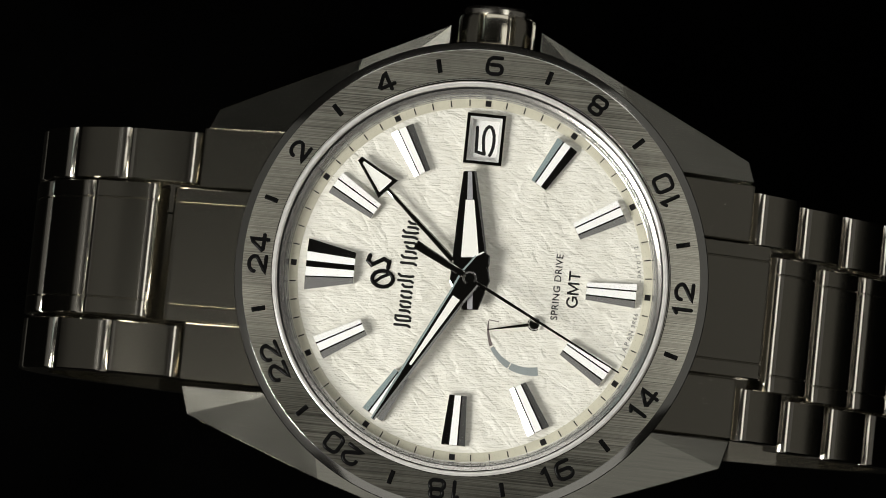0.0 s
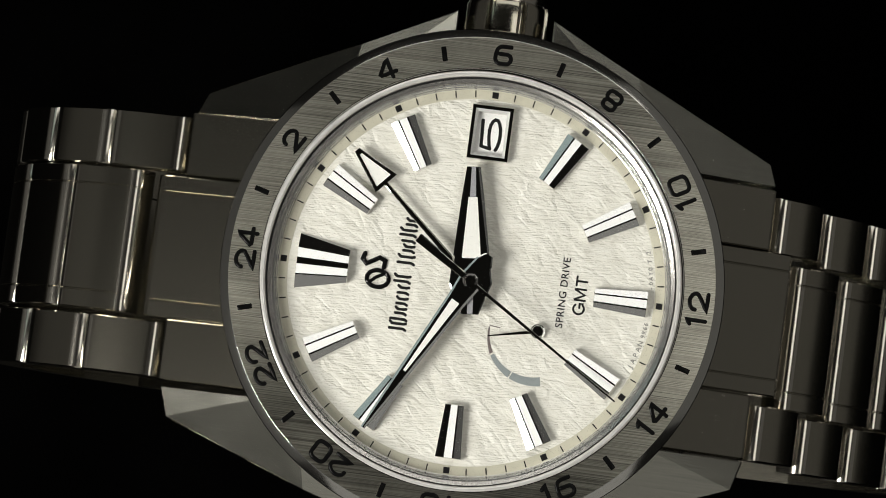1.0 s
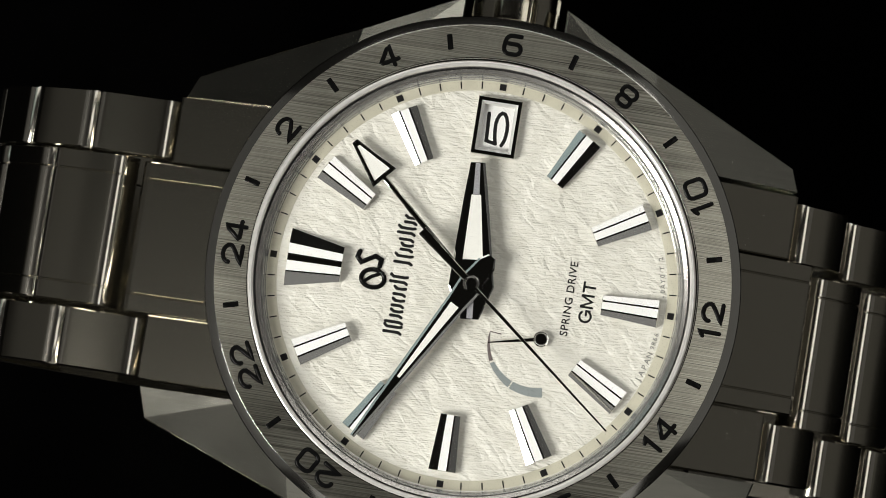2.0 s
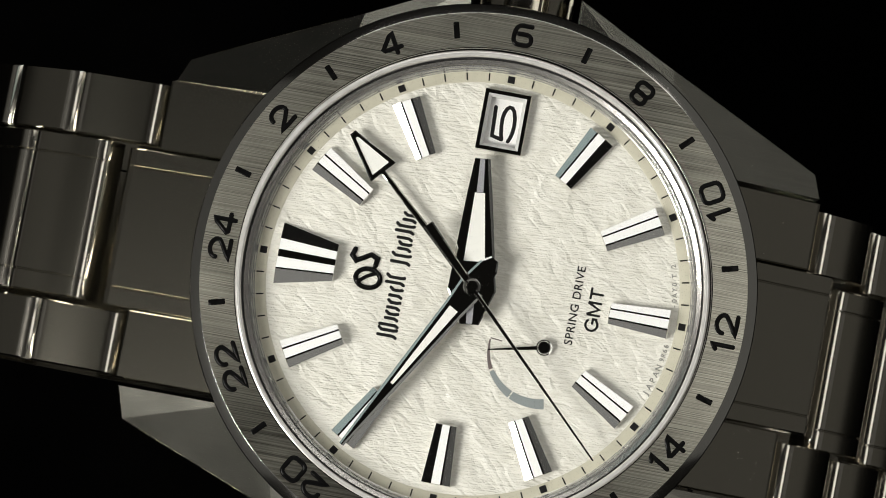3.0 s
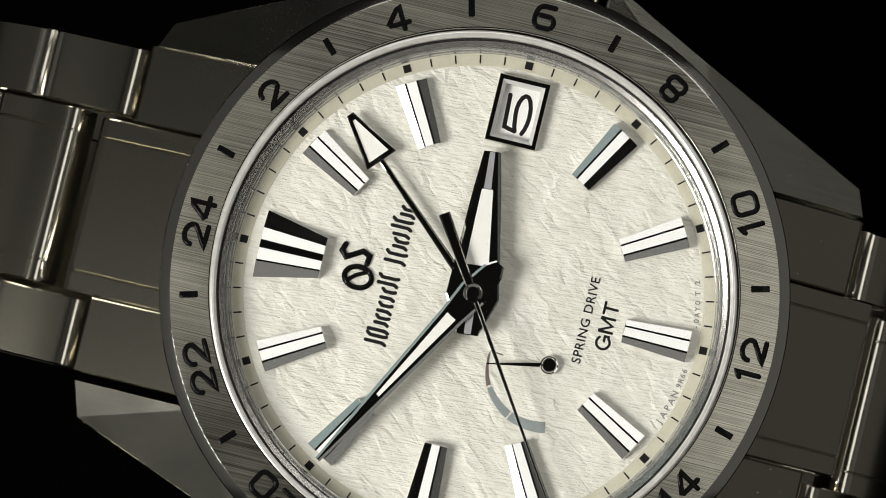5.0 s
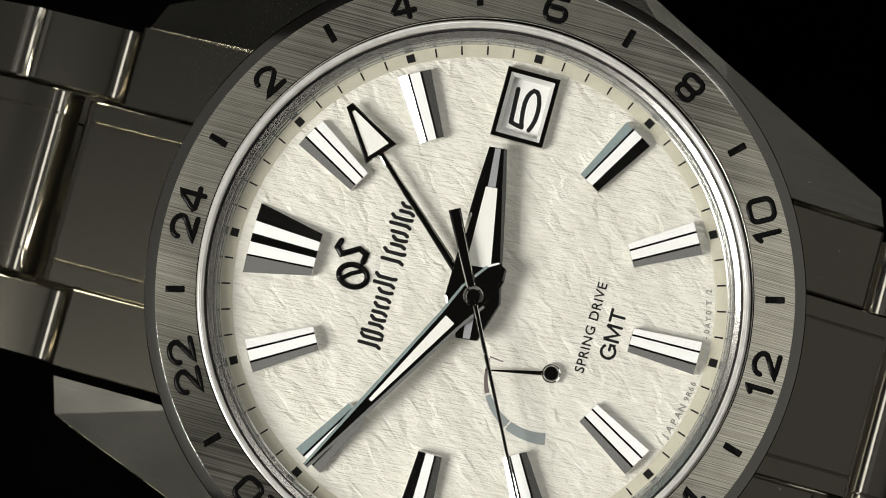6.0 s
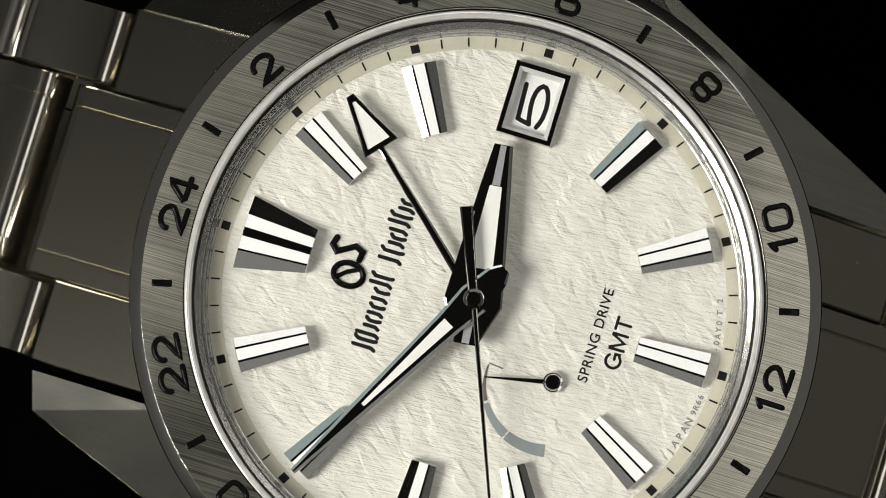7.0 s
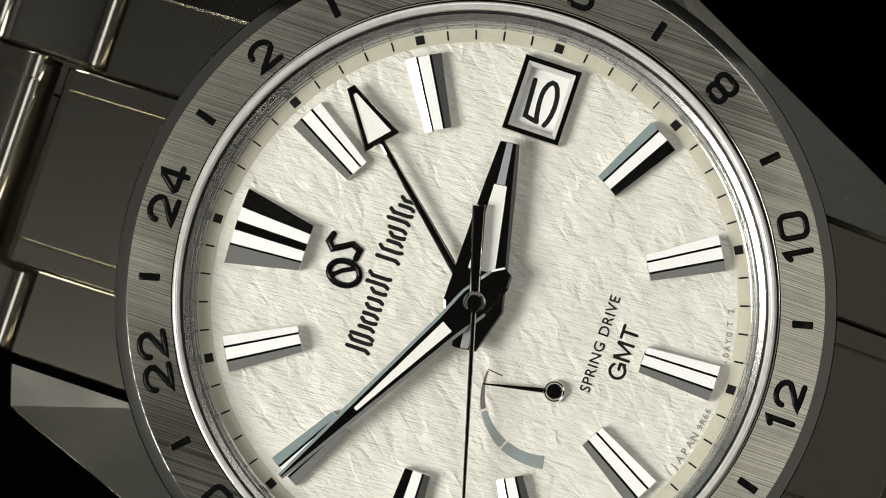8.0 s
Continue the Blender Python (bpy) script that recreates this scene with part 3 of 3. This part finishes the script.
def pointers():
    hour = faceted_hand("hour_hand", ((-2.65, 0.70, 0.62), (-0.2, 1.72, 1.62), (1.5, 1.52, 1.38), (6.75, 0.90, 0.66), (9.2, 0.55, 0.36)), STEEL_MIRROR,
                        "broad faceted steel hour hand with pale inlay", 0.90, HOUR_ANGLE, 0.42)
    inlay("lume", ((1.85, 0.76), (6.75, 0.36)), LUME, hour, 0.44, "pale luminous inlay")
    inlay("satin_strip", ((6.78, 0.24), (9.16, 0.17)), STEEL_SATIN, hour, 0.44, "frosted silver strip")
    inlay("satin_strip", ((-2.6, 0.22), (-0.9, 0.24)), STEEL_SATIN, hour, 0.44, "frosted silver strip")
    minute = faceted_hand("minute_hand", ((-2.55, 0.34, 0.22), (-1.9, 0.74, 0.58), (0.0, 0.98, 0.82), (2.0, 0.80, 0.62), (8.9, 0.50, 0.29), (14.5, 0.18, 0.04)), STEEL_MIRROR,
                          "long faceted steel minute hand with pale inlay", 1.35, MINUTE_ANGLE, 0.36)
    inlay("lume", ((2.0, 0.36), (8.9, 0.11)), LUME, minute, 0.38, "pale luminous inlay")
    rows = [section(y, (-w, -w, -0.6 * w, 0.6 * w, w, w), (0.0, 0.08, 0.16, 0.16, 0.08, 0.0)) for y, w in ((0, 0.27), (10.5, 0.18))]
    bm = loft(rows)
    gmt = part("gmt_hand", bm, STEEL_POLISH, watch, "slim dark hand with a framed arrow head", False, radial(0, GMT_ANGLE, 0.72))
    outer, inner = ((-1.12, 10.4), (1.12, 10.4), (0.24, 14.0), (-0.24, 14.0)), ((-0.74, 10.72), (0.74, 10.72), (0.10, 13.55), (-0.10, 13.55))
    secs = [[(x, y, z) for x, y in poly] for poly, z in ((outer, 0.0), (outer, 0.12), (((-1.03, 10.46), (1.03, 10.46), (0.20, 13.92), (-0.20, 13.92)), 0.18), (inner, 0.18), (inner, 0.0))]
    part("arrow_frame", loft(secs + secs[:1], caps=False), STEEL_POLISH, gmt, "dark polished arrow frame")
    part("lume", prism(inner, 0.0, 0.13), LUME, gmt, "pale luminous inlay")
    ring = [(0.62, 0.0), (0.62, 0.35), (0.55, 0.42), (0.46, 0.36), (0.40, 0.30)]
    bm = lathe(ring + [(0.02, 0.33), (0.02, 0.0)], 64)
    half = []
    for y, w, h in ((-5.45, 0.36, 0.10), (-5.40, 0.38, 0.24), (-0.5, 0.27, 0.22), (0.0, 0.26, 0.2)):
        half.append([(w * u, y, 0.04 + h * v) for u, v in ((1, 0.0), (1, 0.6), (0.72, 1.0), (-0.72, 1.0), (-1, 0.6), (-1, 0.0))])
    tail = loft(half)
    front = []
    for y, w in ((0.2, 0.15), (2.0, 0.14), (15.0, 0.07)):
        front.append([(w * u, y, 0.10 + w * v) for u, v in ((1, -0.4), (1, 0.5), (0.6, 0.9), (-0.6, 0.9), (-1, 0.5), (-1, -0.4))])
    nose = loft(front)
    second = part("seconds_hand", nose, STEEL_POLISH, watch, "thin polished steel sweeping seconds hand", False, radial(0, SECOND_ANGLE, 1.75))
    part("counterweight", tail, STEEL_POLISH, second, "", False)
    part("hub_cap", bm, STEEL_POLISH, second, "", True)
    return minute, second


def link_mesh(length, width, grooves=(), h=2.6, r=0.95):
    """One bracelet link: slightly domed brushed top, rounded polished ends, fine grooves along its length."""
    half = length / 2
    prof = [(-half + 0.15, -h)] + arc_points(-half + r, -r, r, r, 180, 98, 5) + [((half - r) * u, 0.10 * (1 - u * u)) for u in (-0.9, -0.5, 0.0, 0.5, 0.9)] + arc_points(half - r, -r, r, r, 82, 0, 5) + [(half - 0.15, -h)]
    w = width / 2
    rows = [(-w, 0.12), (-w + 0.10, 0.0)]
    for g in grooves:
        rows += [(g - 0.09, 0.0), (g - 0.03, 0.16), (g + 0.03, 0.16), (g + 0.09, 0.0)]
    rows += [(w - 0.10, 0.0), (w, 0.12)]
    return loft([[(x * (1 - d * 0.02), y, z - (d if z > -h + 0.1 else 0)) for x, z in prof] for y, d in rows])


def add_polish(ob, limit=0.25):
    ob.data.materials.append(STEEL_EDGE)
    for p in ob.data.polygons:
        if abs(p.normal.x) > limit:
            p.material_index = 1


def bracelet():
    def put(side, first, length, name, width, y, grooves):
        path = SIDES[side]
        i0, i1 = int(first * 10), min(len(path) - 1, int((first + length) * 10))
        (x0, z0), (x1, z1) = path[i0], path[i1]
        tilt = math.degrees(math.atan2(z0 - z1, x1 - x0))
        m = mm(0, 0, 0, 0 if side > 0 else 180) @ pose((x0 + x1) / 2 * MM, 0, (z0 + z1) / 2 * MM, 0, tilt, 0) @ mm(0, y)
        key = (name, round(length, 2))
        if key not in made:
            ob = part(name, link_mesh(length, width, grooves), STEEL_LINK, watch, "", True, m)
            add_polish(ob)
            made[key] = ob
        else:
            copy_thing(made[key], m)

    made = {}
    for side in (-1, 1):
        pitch, lag, count = (7.0, 3.5, 12) if side < 0 else (5.8, 2.9, 14)
        for i in range(count):
            s = 0.1 + i * pitch
            # the foot side of the bracelet lies a little askew
            shift, shift_c = [0.0 if side < 0 else -min(0.95, 0.4 + 0.08 * d) for d in (s, s + lag)]
            for y in (-8.5, 8.45):
                put(side, s, pitch - 0.3, "outer_link", 4.55, y + shift, ())
            put(side, lag + s, pitch - 0.3, "centre_link", 11.8, shift_c - 0.15, (-4.4, 4.4))
        # end link that fills the gap between the lugs
        top, reach, x1 = 0.0, *((26.6, 24.35) if side < 0 else (25.6, 23.5))
        for y, w, drop in ((8.38, 4.95, 3.6), (-8.55, 5.2, 3.6)):
            bm = loft([[(x, y + v * w / 2, z - (0.12 if abs(v) == 1 else 0.0)) for x, z in ((15.0, -5.0), (15.0, top), (x1 - 0.15, -drop), (x1, -drop - 0.15), (x1, -6.5))]
                       for v in (-1, -0.96, 0.96, 1)])
            part("end_link", bm, STEEL_LINK, watch, "", False, mm(0, 0, 0, 0 if side > 0 else 180))
        bm = loft([[(x, y, z - d) for x, z in ((15.0, -6.0), (15.0, -0.2), (reach - 0.6, -4.3), (reach - 0.25, -4.6), (reach - 0.05, -5.2), (reach - 0.1, -7.5), (reach - 1.0, -8.0))]
                   for y, d in ((-5.8, 0.12), (-5.7, 0), (-4.54, 0), (-4.48, 0.14), (-4.42, 0.14), (-4.36, 0), (4.36, 0), (4.42, 0.14), (4.48, 0.14), (4.54, 0), (5.7, 0), (5.8, 0.12))])
        part("end_link", bm, STEEL_LINK, watch, "", False, mm(0, 0, 0, 0 if side > 0 else 180))
    ends = [SIDES[s][int(84 * 10)] for s in (-1, 1)]
    zc = min(e[1] for e in ends)
    w = max(e[0] for e in ends) + 2.0
    bm = loft([[(x, y, zc + z) for x, z in ((-w, -1.0), (-w + 3, -2.0), (w - 3, -2.0), (w, -1.0), (w, 0.4), (-w, 0.4))] for y in (-8.8, 8.8)])
    part("clasp", bm, STEEL_LINK, watch, "brushed steel folding clasp")


case()
crown()
bezel()
crystal()
DIAL_PLATE = dial()
for i in range(12):
    if i == 0:
        twelve_marker(DIAL_PLATE, -0.2)
    elif i != 3:
        hour_marker(DIAL_PLATE, i * 30)
date_window(DIAL_PLATE)
printing(DIAL_PLATE)
power_reserve(DIAL_PLATE)
MINUTE_HAND, SECONDS_HAND = pointers()
bracelet()


def dust():
    """Fine specks lying on the lugs and end links."""
    rng = random.Random(7)
    bm = bmesh.new()
    for _ in range(130):
        sx, sy = rng.choice((-1, -1, 1)), rng.choice((-1, -1, 1))
        if rng.random() < 0.55:
            x, y = rng.uniform(19.8, 23.3), rng.uniform(6.2, 10.6)
            z = -3.6 * (x - 15.0) / 8.6
        else:
            x = rng.uniform(16.5, 22.8)
            y = rng.uniform(11.4, 11.4 + (23.4 - x) * 0.45)
            if math.hypot(x, y) < 20.2:
                continue
            z = 0.1 - 0.468 * (x - 15.4) - 0.6 * (y - 11.95)
        size = rng.choice((0.010, 0.012, 0.016, 0.02, 0.028))
        c = Vector((sx * x, sy * y, z + size * 0.5))
        v = [bm.verts.new(c + Vector(d) * size * rng.uniform(0.7, 1.3)) for d in ((1, 0, 0), (0, 1, 0), (-1, 0, 0), (0, -1, 0), (0, 0, 1), (0, 0, -1))]
        for i in range(4):
            bm.faces.new((v[i], v[(i + 1) % 4], v[4]))
            bm.faces.new((v[(i + 1) % 4], v[i], v[5]))
    ob = part("dust", bm, DUST, None)
    tagged(ob, "fine pale dust specks lying on the steel", "dust", kind="stuff")


dust()


def motions():
    times = [0.5 * i for i in range(17)]
    walk(MINUTE_HAND, [(t, radial(0, MINUTE_ANGLE + 0.1 * t, 1.35)) for t in times])
    walk(SECONDS_HAND, [(t, radial(0, SECOND_ANGLE + 6.0 * t, 1.75)) for t in times])


motions()
